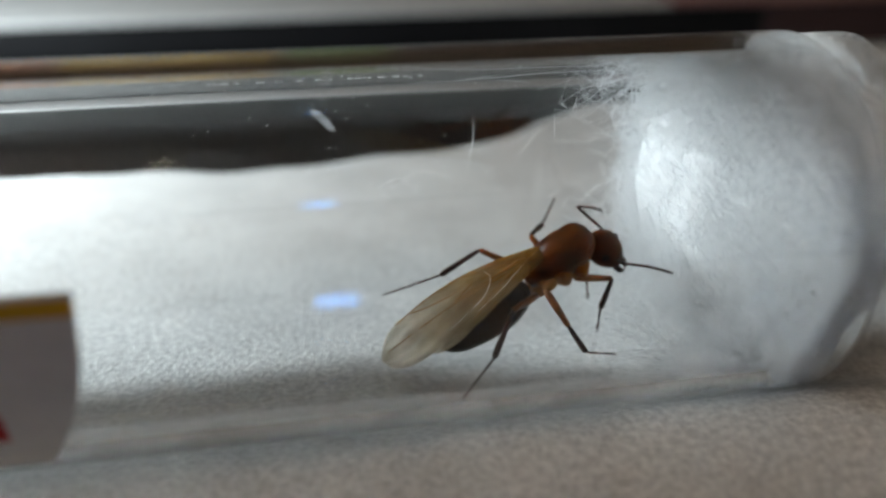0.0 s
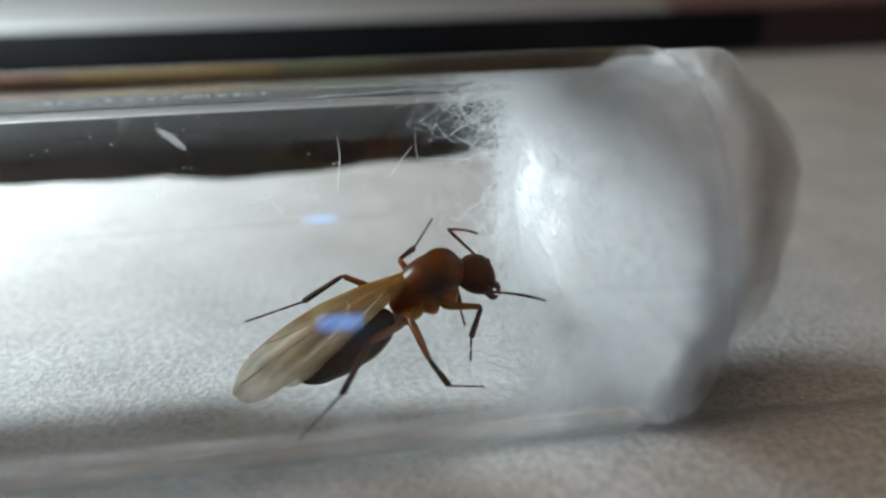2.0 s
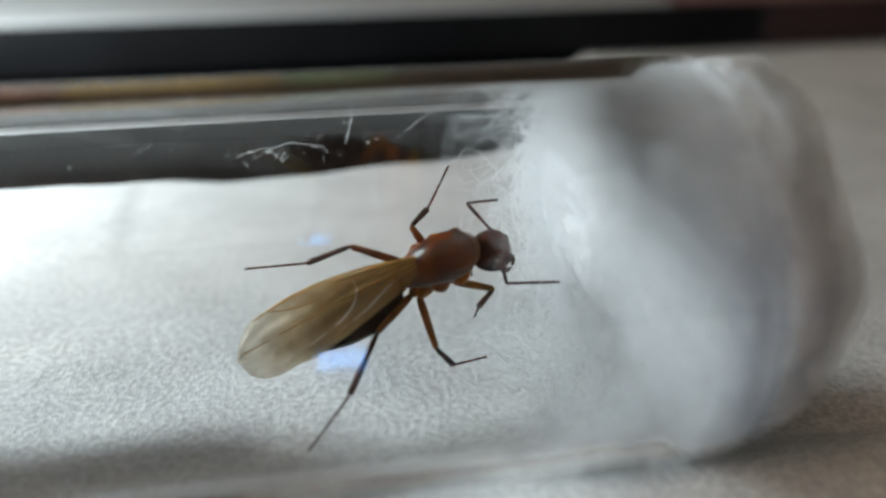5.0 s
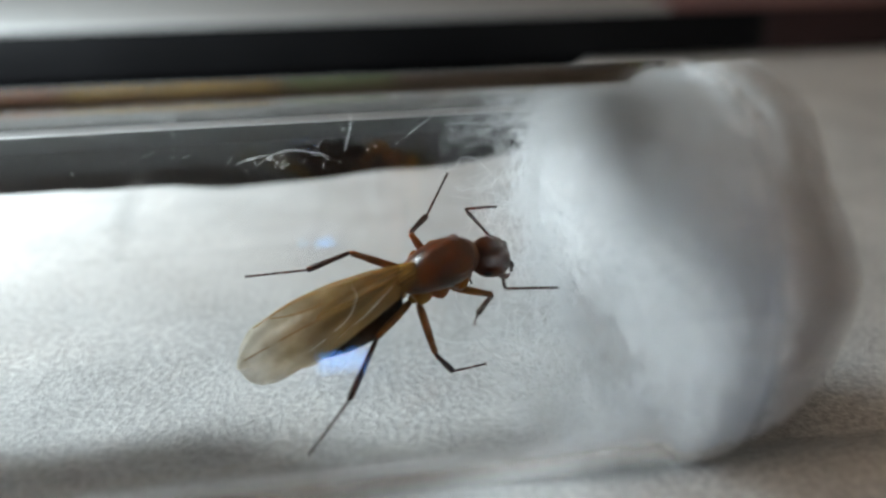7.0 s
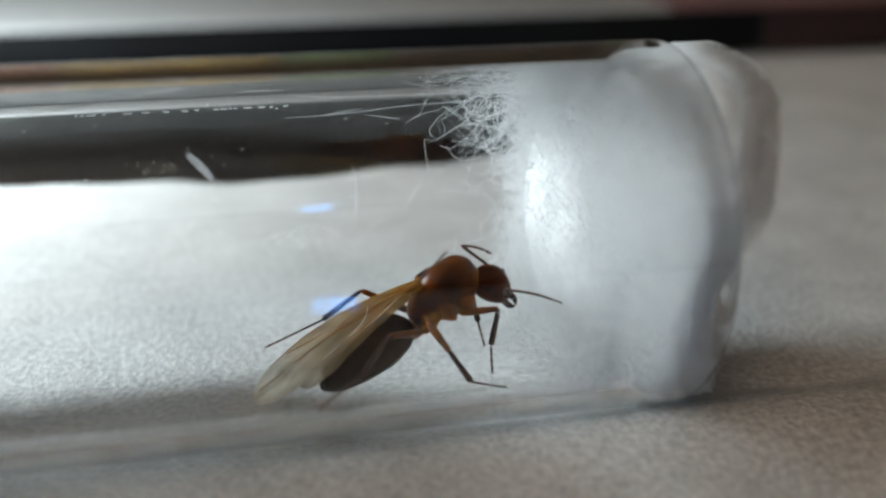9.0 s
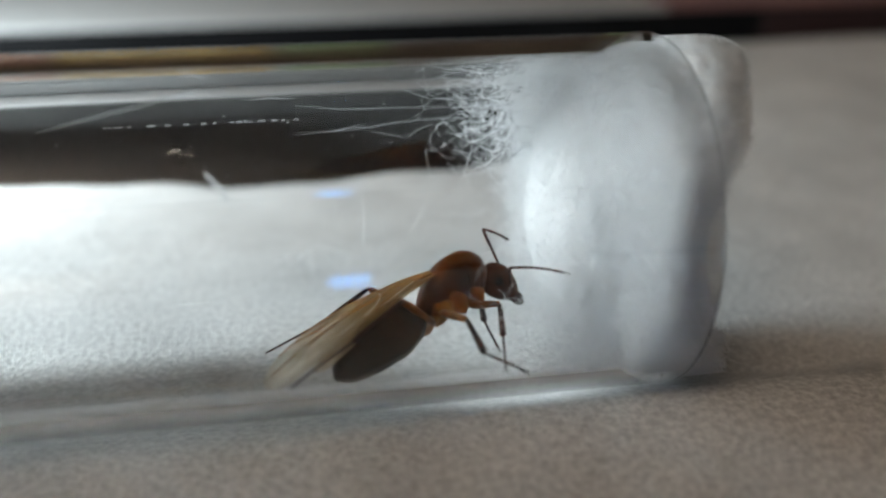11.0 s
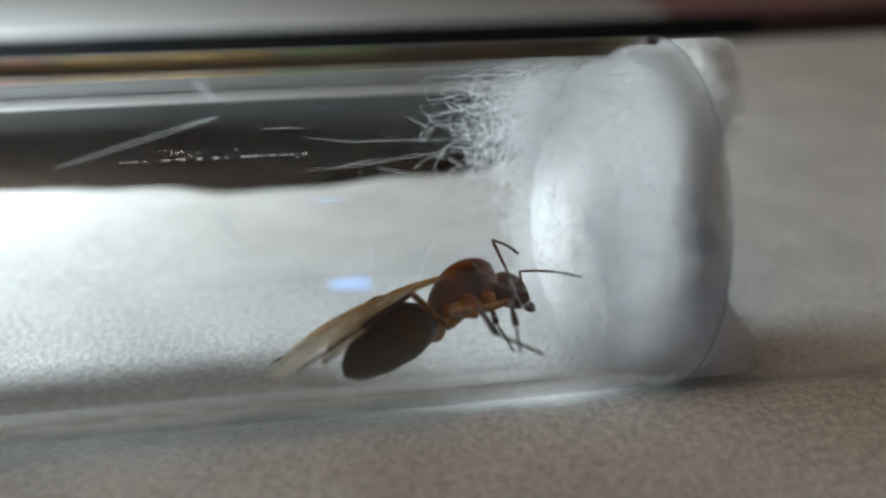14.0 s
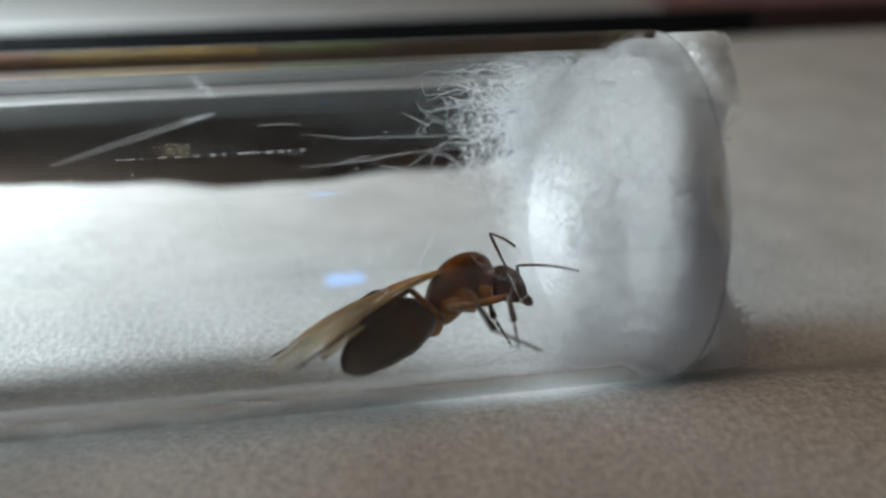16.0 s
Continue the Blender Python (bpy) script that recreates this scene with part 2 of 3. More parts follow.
# ---- room ----
def room():
    for name, d in (("wall_north", (-2, 2, 2.0, 2.1, -0.75, 1.75)), ("wall_south", (-2, 2, -2.1, -2.0, -0.75, 1.75)),
                    ("wall_east", (2.0, 2.1, -2.1, 2.1, -0.75, 1.75)), ("wall_west", (-2.1, -2.0, -2.1, 2.1, -0.75, 1.75))):
        tagged(part(name, box(*d), "wall_paint", smooth=False), "plain painted room wall", "wall", kind="structure")
    tagged(part("floor", box(-2, 2, -2, 2, -0.85, -0.75), "desk_wood", smooth=False), "dark wooden room floor", "floor", kind="structure")
    tagged(part("ceiling", box(-2.1, 2.1, -2.1, 2.1, 1.75, 1.85), "ceiling_paint", smooth=False), "white room ceiling", "ceiling", kind="structure")
    desk = thing("desk", "dark desk with black top under the paper", "desk")
    part("desktop", box(-0.6, 0.6, -0.35, 0.45, -0.03, -0.0006, 0.002), "black_mat", desk, smooth=False)
    for x in (-0.55, 0.5):
        for y in (-0.3, 0.35):
            part("leg", box(x, x + 0.05, y, y + 0.05, -0.75, -0.03), "desk_wood", desk, smooth=False)


room()


# ---- paper under the tube ----
def far_edge(x):
    """The torn far edge of the sheet, in mm along the tube."""
    base = 38.5 + 48 / (1 + math.exp(-(x - 26.5) / 7.5)) + 0.004 * max(0.0, -x) ** 2
    return min(base + 0.7 * math.sin(x * 0.33 + 1) + 0.4 * math.sin(x * 0.71), 86.0)


def sheet_height(x, y):
    return 0.25 * noise.noise((x * 0.06, y * 0.06, 1.3)) + 0.05 * noise.noise((x * 0.4, y * 0.4, 4.0)) - 0.30


def paper():
    bm = bmesh.new()
    nx, ny = 150, 80
    grid = []
    for i in range(nx + 1):
        x = -110 + 260 * i / nx
        row = []
        for j in range(ny + 1):
            f = j / ny
            y = -90 + (far_edge(x) + 90) * f
            row.append(bm.verts.new((x * MM, y * MM, sheet_height(x, y) * MM)))
        grid.append(row)
    for i in range(nx):
        for j in range(ny):
            bm.faces.new((grid[i][j], grid[i + 1][j], grid[i + 1][j + 1], grid[i][j + 1]))
    ob = tagged(part("tissue_sheet", bm, "paper"), "white tissue paper sheet with a torn wavy edge", "paper")
    mod = ob.modifiers.new("thick", "SOLIDIFY")
    mod.thickness, mod.offset = 0.0002, -1
    return ob


sheet = paper()


def flap():
    """A loose corner of a second sheet, which is lifted later on."""
    bm = bmesh.new()
    nx, ny = 70, 44
    grid = []
    for i in range(nx + 1):
        row = []
        for j in range(ny + 1):
            y = 60.0 * j / ny
            x = -6 + (y + 36) * 0.42 + 115 * (i / nx) ** 1.3
            dip = min(1.0, i / 9.0, j / 6.0)
            row.append(bm.verts.new((x * MM, y * MM, (sheet_height(x, y + 5) - 0.12 + 0.17 * dip * dip * (3 - 2 * dip)) * MM)))
        grid.append(row)
    for i in range(nx):
        for j in range(ny):
            bm.faces.new((grid[i][j], grid[i + 1][j], grid[i + 1][j + 1], grid[i][j + 1]))
    ob = tagged(part("tissue_flap", bm, "paper"), "loose white tissue flap lying on the sheet", "paper")
    mod = ob.modifiers.new("thick", "SOLIDIFY")
    mod.thickness, mod.offset = 0.00002, -1
    return ob


loose_flap = flap()


def fold():
    """A soft fold of tissue, bunched up along the tube; its y counts from the tube's axis."""
    across, _r = smooth_path([(0, 0.5, -0.9), (0, -2.2, -0.2), (0, -4.2, 0.9), (0, -5.6, 1.45), (0, -7.6, 1.5), (0, -11, 1.0), (0, -16, 0.2), (0, -22, -0.4), (0, -30, -0.8)], [1] * 9, 56)
    bm = bmesh.new()
    grid = []
    for i in range(121):
        x = -45 + 150 * i / 120
        tall = 0.80 + 0.20 * math.tanh((x + 2) / 9) + 0.10 * noise.noise((x * 0.09, 2.0, 0.0))
        row = []
        for p in across:
            y = p.y + 0.5 * noise.noise((x * 0.05, 7.0, 1.0))
            z = p.z * tall if p.z > 0 else p.z
            row.append(bm.verts.new((x * MM, y * MM, (z + 0.10 * noise.noise((x * 0.25, y * 0.25, 3.0))) * MM)))
        grid.append(row)
    for a, c in zip(grid, grid[1:]):
        for k in range(len(across) - 1):
            bm.faces.new((a[k], a[k + 1], c[k + 1], c[k]))
    bmesh.ops.recalc_face_normals(bm, faces=bm.faces[:])
    ob = tagged(part("tissue_fold", bm, "paper"), "soft raised fold of white tissue along the tube", "paper")
    mod = ob.modifiers.new("thick", "SOLIDIFY")
    mod.thickness, mod.offset = 0.00005, -1
    return ob


front_fold = fold()


# ---- things behind ----
def tablet():
    t = thing("tablet", "flat device with a black edge and pale grey top", "tablet")
    part("edge_band", box(-0.16, 0.22, 0.0665, 0.240, 0.0001, 0.0054, 0.0004), "black_plastic", t)
    part("top_plate", box(-0.16, 0.040, 0.0668, 0.2395, 0.0054, 0.0060, 0.0002), "light_plastic", t)
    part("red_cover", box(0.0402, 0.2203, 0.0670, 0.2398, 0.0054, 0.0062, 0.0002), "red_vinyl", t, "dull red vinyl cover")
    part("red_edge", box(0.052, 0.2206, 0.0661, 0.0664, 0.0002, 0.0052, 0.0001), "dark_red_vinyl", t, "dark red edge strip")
    return t


tablet()


def boxes_behind():
    case = thing("storage_case", "low grey plastic case on the tablet", "case")
    part("body", box(-0.15, 0.20, 0.100, 0.152, 0.0063, 0.0165, 0.002), "grey_plastic", case)
    part("lid", box(-0.151, 0.201, 0.099, 0.153, 0.0166, 0.0200, 0.001), "grey_plastic", case)
    for x0, x1, h, mat, col in ((-0.095, -0.045, 0.021, "orange_card", "orange"), (-0.044, -0.007, 0.024, "yellow_card", "yellow"), (-0.005, 0.015, 0.019, "green_card", "green")):
        t = thing("carton", "small " + col + " cardboard carton on the grey case", "carton", "cartons on the case")
        part("sleeve", box(x0, x1, 0.132, 0.148, 0.0202, 0.0202 + h, 0.0006), mat, t)
        part("end_flap", box(x0 + 0.002, x1 - 0.002, 0.1312, 0.1318, 0.0217, 0.0187 + h, 0.0002), mat, t)


boxes_behind()


# ---- tube ----
R_OUT, R_IN, X_END, X_START = 8.0, 7.25, 9.4, -70.0
X_SPLIT = -13.0


def revolve(profile, n=160, tip=None):
    """A surface of revolution round the tube's axis; open, or closed by a tip at the end."""
    bm = bmesh.new()
    rings = [[bm.verts.new((x * MM, r * math.cos(2 * math.pi * k / n) * MM, r * math.sin(2 * math.pi * k / n) * MM)) for k in range(n)] for x, r in profile]
    for a, c in zip(rings, rings[1:]):
        for k in range(n):
            bm.faces.new((a[k], a[(k + 1) % n], c[(k + 1) % n], c[k]))
    if tip is not None:
        v = bm.verts.new((tip * MM, 0, 0))
        for k in range(n):
            bm.faces.new((rings[-1][k], rings[-1][(k + 1) % n], v))
    bm.normal_update()
    return bm


def wall_in(x):
    """Inner radius of the glass, thinning out at the mouth."""
    f = min(1.0, max(0.0, (x - X_END + 3.0) / 3.0))
    return R_IN + 0.45 * f * f * (3 - 2 * f)


def mouth_mesh():
    prof = [(X_SPLIT, R_OUT), (X_END - 0.60, R_OUT), (X_END - 0.35, R_OUT), (X_END - 0.15, R_OUT - 0.02), (X_END - 0.04, R_OUT - 0.07), (X_END, R_OUT - 0.16), (X_END - 0.04, R_OUT - 0.24)]
    prof += [(X_END - 3.0 * f, wall_in(X_END - 3.0 * f)) for f in (0.08, 0.2, 0.35, 0.5, 0.65, 0.8, 1.0)] + [(X_END - 3.2, R_IN), (X_SPLIT, R_IN)]
    return outward(revolve(prof), 1)


def outward(bm, sign):
    """Turn all faces so that the first one looks away from the axis (1) or towards it (-1)."""
    f = bm.faces[:][0]
    c = f.calc_center_median()
    if (f.normal.y * c.y + f.normal.z * c.z) * sign < 0:
        bmesh.ops.reverse_faces(bm, faces=bm.faces[:])
    return bm


def end_mesh(r, sign):
    prof = [(X_SPLIT, r), (X_START + 1.2, r), (X_START + 1.0, r), (X_START, r)]
    prof += [(X_START - math.sin(a) * r, r * math.cos(a)) for a in (s / 9 * math.pi / 2 for s in range(1, 9))]
    return outward(revolve(prof, tip=X_START - r), sign)


def arc_sheet(x0, x1, a0, a1, r, thick, edge=None, n=24):
    """A piece of sheet wrapped on the tube between two angles."""
    bm = bmesh.new()
    rows = []
    for i in range(n + 1):
        a = radians(a0 + (a1 - a0) * i / n)
        xe = x1 + (edge(i / n) if edge else 0)
        rows.append([[bm.verts.new((x * MM, rr * math.cos(a) * MM, rr * math.sin(a) * MM)) for x in (x0, xe)] for rr in (r, r + thick)])
    for p, q in zip(rows, rows[1:]):
        for s in (0, 1):
            bm.faces.new((p[s][0], p[s][1], q[s][1], q[s][0]))
        for e in (0, 1):
            bm.faces.new((p[0][e], p[1][e], q[1][e], q[0][e]))
    for p in (rows[0], rows[-1]):
        bm.faces.new((p[0][0], p[0][1], p[1][1], p[1][0]))
    bmesh.ops.recalc_face_normals(bm, faces=bm.faces[:])
    return bm


def test_tube():
    t = thing("test_tube", "clear glass test tube lying on white tissue", "test tube")
    g = part("glass_mouth", mouth_mesh(), "glass", t)
    g.visible_shadow = False
    bm, inner = end_mesh(R_OUT, 1), end_mesh(R_IN, -1)
    me = bpy.data.meshes.new("inner")
    inner.to_mesh(me)
    inner.free()
    bm.from_mesh(me)
    bpy.data.meshes.remove(me)
    part("glass_body", bm, "glass", t)
    # paper label glued round the tube
    lab = part("label", arc_sheet(-60, -19.3, 133, 188, R_OUT + 0.02, 0.1, lambda f: -3.2 * max(0.0, f - 0.22) ** 1.6), "label_paper", t, "white printed paper label with yellow stripe")
    part("stripe", arc_sheet(-60, -19.35, 134.5, 138.7, R_OUT + 0.125, 0.01), "label_yellow", lab, "yellow printed stripe")
    part("print_bar", arc_sheet(-60, -22.2, 163.5, 173, R_OUT + 0.125, 0.01), "label_red", lab, "red printed bar")
    return t


tube = test_tube()


# ---- cotton plug ----
def strand_mesh(batches, radius):
    """Many thin three-sided strands in one mesh; a batch is an array of strands x points x 3, in mm."""
    all_v, all_f, start = [], [], 0
    for P in batches:
        n, k, _c = P.shape
        d = np.gradient(P, axis=1)
        d /= np.linalg.norm(d, axis=2, keepdims=True) + 1e-9
        a = np.cross(d, np.array((0.3, 0.5, 0.81)))
        a /= np.linalg.norm(a, axis=2, keepdims=True) + 1e-9
        c = np.cross(d, a)
        V = np.stack([P + radius * (a * math.cos(w) + c * math.sin(w)) for w in (0.0, 2.094, 4.189)], axis=2) * MM
        idx = (np.arange(n * k * 3) + start).reshape(n, k, 3)
        nxt = np.roll(idx, -1, axis=2)
        F = np.stack([idx[:, :-1], nxt[:, :-1], nxt[:, 1:], idx[:, 1:]], axis=-1)
        all_v.append(V.reshape(-1, 3))
        all_f.append(F.reshape(-1, 4))
        start += n * k * 3
    verts, faces = np.concatenate(all_v), np.concatenate(all_f)
    me = bpy.data.meshes.new("strands")
    me.vertices.add(len(verts))
    me.vertices.foreach_set("co", verts.astype(np.float32).ravel())
    me.loops.add(len(faces) * 4)
    me.loops.foreach_set("vertex_index", faces.astype(np.int32).ravel())
    me.polygons.add(len(faces))
    me.polygons.foreach_set("loop_start", np.arange(0, len(faces) * 4, 4, dtype=np.int32))
    me.polygons.foreach_set("use_smooth", np.ones(len(faces), dtype=bool))
    me.update(calc_edges=True)
    return me


X_COT = 5.55


def cotton_end(a):
    """Where the wad ends along the tube: swelling out of the mouth, but held back on one side."""
    near = abs((a - radians(178) + math.pi) % (2 * math.pi) - math.pi)
    f = np.clip(1 - near / radians(74), 0, 1)
    return X_END + 2.5 - 3.0 * f * f * (3 - 2 * f) + 0.22 * np.sin(3 * a + 1) + 0.16 * np.sin(8 * a)


def swell(x):
    """How much wider the wad gets once it is past the glass."""
    return 1 + 0.085 * np.clip((x - X_END + 0.1) / 0.7, 0, 1)


def slant(y, z):
    """The inner face leans: further in on one side."""
    return 1.8 * (y * math.cos(radians(160)) + z * math.sin(radians(160))) / R_IN


def cotton_plug():
    plug = thing("cotton_plug", "white fluffy cotton wool plug in the tube mouth", "cotton plug")
    # the dense core, well inside the loose fibres
    bm = bmesh.new()
    n, rows = 120, 44
    rings = []
    for i in range(rows + 1):
        f = i / rows
        ring = []
        for k in range(n):
            a = 2 * math.pi * k / n
            end = float(cotton_end(a)) - 0.35
            r0 = R_IN - 0.45
            x0 = X_COT + 1.0 + slant(r0 * math.cos(a), r0 * math.sin(a))
            x = x0 + (end - x0) * f
            g = min(1.0, f / 0.25, (1 - f) / 0.38)
            p = Vector((x, r0 * math.cos(a), r0 * math.sin(a)))
            r = r0 * (0.80 + 0.20 * math.sqrt(max(0.0, 1 - (1 - g) ** 2))) + 0.45 * noise.fractal(p * 0.8, 1.0, 2.0, 5)
            r = min(r, R_IN - 0.20) * float(swell(x))
            ring.append(bm.verts.new((x * MM, r * math.cos(a) * MM, r * math.sin(a) * MM)))
        rings.append(ring)
    for a, c in zip(rings, rings[1:]):
        for k in range(n):
            bm.faces.new((a[k], a[(k + 1) % n], c[(k + 1) % n], c[k]))
    for ring, sgn in ((rings[0], -1), (rings[-1], 1)):
        prev = ring
        for s in [1 - k / 20 for k in range(1, 20)]:
            cur = []
            for v in ring:
                p = v.co / MM
                q = Vector((p.x + sgn * 0.4 * (1 - s), p.y * s, p.z * s))
                if sgn < 0:
                    q.x += slant(q.y, q.z) - slant(p.y, p.z)
                q.x += 0.7 * (1 - s) ** 0.5 * noise.fractal(q * 0.5, 1.0, 2.0, 4)
                cur.append(bm.verts.new(q * MM))
            for k in range(n):
                bm.faces.new((prev[k], prev[(k + 1) % n], cur[(k + 1) % n], cur[k]))
            prev = cur
        bm.faces.new(prev)
    bmesh.ops.recalc_face_normals(bm, faces=bm.faces[:])
    part("wad", bm, "cotton", plug)
    rng = np.random.default_rng(4)
    paths = []

    def fuzz(batches, radius):
        me = strand_mesh(batches, radius)
        me.materials.append(M["fibre"])
        ob = new("fuzz", me)
        ob.parent = plug
        tagged(ob, kind="stuff")

    def keep_in(q, loose=0.0):
        a = np.arctan2(q[:, 2], q[:, 1])
        q[:, 0] = np.minimum(q[:, 0], cotton_end(a) + loose)
        rr = np.hypot(q[:, 1], q[:, 2])
        q[:, 1:] *= np.minimum(1.0, (R_IN - 0.05) * swell(q[:, 0]) / np.maximum(rr, 1e-6))[:, None]
        return q

    def strands(p, d, ln, steps, wild, pull=0.0, loose=0.0):
        d = d / np.linalg.norm(d, axis=1, keepdims=True)
        pts = [keep_in(p.copy(), loose)]
        for _s in range(steps):
            d = d + rng.normal(0, wild, d.shape) + np.array([pull, 0, 0])
            d /= np.linalg.norm(d, axis=1, keepdims=True)
            pts.append(keep_in(pts[-1] + d * ln[:, None], loose))
        return np.stack(pts, axis=1)

    def ring_at(x, r, a):
        return np.stack([x, r * np.cos(a), r * np.sin(a)], axis=1)

    U, N = rng.uniform, rng.normal
    # the loose outer layer, combed along the tube in tufts
    n = 7000
    a = U(0, 2 * math.pi, n)
    r = R_IN - 0.06 - 0.4 * U(0, 1, n)
    face = X_COT + 0.4 + slant(r * np.cos(a), r * np.sin(a))
    end = cotton_end(a)
    x = face + (end - face) * U(0, 1, n) ** 1.15 + N(0, 0.25, n)
    turn = 0.35 + 0.7 * np.sin(a * 3 + x * 0.8) * np.sin(x * 1.1 + a * 5 + 1.0) + N(0, 0.28, n)
    combed = [strands(ring_at(x, r * swell(x), a), np.stack([N(1.0, 0.25, n), -np.sin(a) * turn, np.cos(a) * turn], axis=1), U(0.12, 0.42, n), 6, 0.13, 0.0, 0.1)]
    # fuzz on the inner face
    n = 7000
    r, a = R_IN * np.sqrt(U(0, 1, n)) - 0.1, U(0, 2 * math.pi, n)
    x = X_COT + 0.55 + slant(r * np.cos(a), r * np.sin(a)) + N(0.05, 0.45, n)
    paths.append(strands(ring_at(x, r, a), np.stack([N(0.5, 0.5, n), N(-0.8, 0.6, n), N(-0.35, 0.6, n)], axis=1), U(0.12, 0.38, n), 6, 0.2))
    # curled wisps drawn out towards the closed end, thickest on one side
    n = 620
    a = np.where(U(0, 1, n) < 0.72, np.radians(N(54, 14, n)), U(0, 2 * math.pi, n))
    paths.append(strands(ring_at(X_COT + U(-0.4, 0.6, n), R_IN - abs(N(0.1, 0.6, n)), a), np.stack([-np.ones(n), N(0, 0.6, n), N(0, 0.6, n)], axis=1), U(0.14, 0.62, n), 16, 0.55, -0.06))
    # veil of fine threads across the tube
    n = 560
    a = np.radians(np.where(U(0, 1, n) < 0.6, N(185, 22, n), U(125, 300, n)))
    paths.append(strands(ring_at(X_COT - abs(N(0.7, 1.0, n)), np.full(n, 6.7), a), np.stack([N(0, 0.5, n), -np.sin(a), np.cos(a)], axis=1), U(0.2, 0.4, n), 10, 0.35))
    # stray ends at the mouth
    n = 6000
    a = U(0, 2 * math.pi, n)
    back = U(0.0, 1.6, n)
    paths.append(strands(ring_at(cotton_end(a) - back, R_IN * swell(cotton_end(a) - back) - U(0.08, 0.5, n) - 1.6 * np.maximum(0, 1 - back / 1.2) ** 2, a), np.stack([abs(N(0.6, 0.5, n)), N(0, 0.35, n) + 0.5 * np.cos(a), N(0, 0.35, n) + 0.5 * np.sin(a)], axis=1), U(0.05, 0.22, n), 6, 0.4, 0.0, 0.9))
    fuzz(combed, 0.010)
    fuzz(paths, 0.012)
    return plug


plug = cotton_plug()


def lint(name, points, radius, label, roll=0.0):
    """A thread or streak stuck to the inside of the glass."""
    points = [pose(0, 0, 0, roll) @ Vector(p) for p in points]
    pts, _r = smooth_path(points, [radius] * len(points), 4 * len(points))
    pts = [Vector((p.x, *(Vector((p.y, p.z)).normalized() * (R_IN - 0.035)))) for p in pts]
    rr = [radius * (0.35 + 0.65 * math.sin(math.pi * (k + 0.5) / len(pts))) for k in range(len(pts))]
    if name == "smear":
        mid = pts[len(pts) // 2]
        part(name, loft(pts, [(4.5 * q, 0.01) for q in rr], up=(0, mid.y, mid.z), sides=8), "dried_film", tube, label)
    else:
        part(name, loft(pts, rr, sides=6), "fibre", tube, label)


def lint_on_glass():
    for pts in (((-3.39, 7.24, -0.26), (-3.28, 7.08, -1.54), (-3.37, 6.75, -2.63), (-3.49, 6.33, -3.52)), ((-8.1, 6.07, -3.94), (-7.5, 6.27, -3.62), (-6.53, 6.37, -3.44)),
                ((-7.3, 6.0, -4.0), (-6.2, 6.4, -3.3), (-5.55, 6.47, -3.25), (-4.4, 6.26, -3.63)), ((0.85, 6.97, -1.97), (3.0, 6.91, -2.18)), ((-0.92, 6.66, -2.85), (0.14, 7.15, -1.15)),
                ((-8.48, 6.27, 3.62), (-7.51, 6.23, 3.69), (-6.41, 6.29, 3.58)), ((-6.44, 6.55, 3.09), (-4.19, 6.73, 2.68), (-1.28, 6.76, 2.59), (5.0, 6.85, 2.33)),
                ((-6.55, 7.15, 1.14), (-3.64, 7.13, 1.27), (-0.68, 7.05, 1.66), (3.0, 7.02, 1.77)), ((-1.4, 6.03, 4.01), (0.11, 6.56, 3.07)), ((-4.66, 7.13, 1.24), (-3.0, 7.06, 1.59)),
                ((-2.86, 7.15, 1.11), (-1.16, 7.21, 0.64))):
        lint("thread", pts, 0.015, "fine white thread stuck to the glass", 0.0 if pts[0][2] < 0 else 15.0)
    for pts in (((-11.13, 7.17, 1.01), (-10.6, 7.2, 0.2), (-10.13, 7.21, -0.62)), ((-10.9, 2.4, 6.8), (-10.83, 3.41, 6.39), (-10.26, 4.83, 5.4)),
                ((-18.46, 6.97, 1.97), (-14.28, 6.46, 3.28), (-10.39, 5.67, 4.5))):
        lint("smear", pts, 0.05, "pale smear dried on the glass", 15.0 if pts[0][2] > 1.5 else 0.0)
    rng = random.Random(8)
    # tufts of short lint on the far wall
    for x0, x1, mid, wide, count in ((-8.4, -4.2, -31, 4.0, 26), (0.3, 3.2, -16.5, 2.5, 16), (-13.0, -10.0, -24, 5.0, 8)):
        for k in range(count):
            x, a = rng.uniform(x0, x1), rng.gauss(mid, wide * 0.5)
            dx, da = rng.uniform(-0.45, 0.45), rng.uniform(-4, 4)
            pts = [(x + dx * f, 7.2 * math.cos(radians(a + da * f * f)), 7.2 * math.sin(radians(a + da * f * f))) for f in (0, 0.5, 1)]
            lint("thread", pts, rng.uniform(0.006, 0.012), "short white lint stuck to the glass")
    for k in range(26):
        x = -16.5 + 10 * rng.random()
        lint("speck", ((x, 6.93, 2.1), (x + 0.12 + 0.12 * rng.random(), 6.93, 2.1 + 0.02)), 0.035, "white speck", 15.0)
    for k in range(40):
        x, a = rng.uniform(-18, 4), radians(rng.uniform(-45, 40))
        lint("speck", ((x, 7.2 * math.cos(a), 7.2 * math.sin(a)), (x + rng.uniform(0.04, 0.12), 7.2 * math.cos(a), 7.2 * math.sin(a) + 0.05)), rng.uniform(0.015, 0.04), "white speck")


lint_on_glass()


# ---- winged ant ----
BASE = Vector((0.58, 0.85, -6.8))

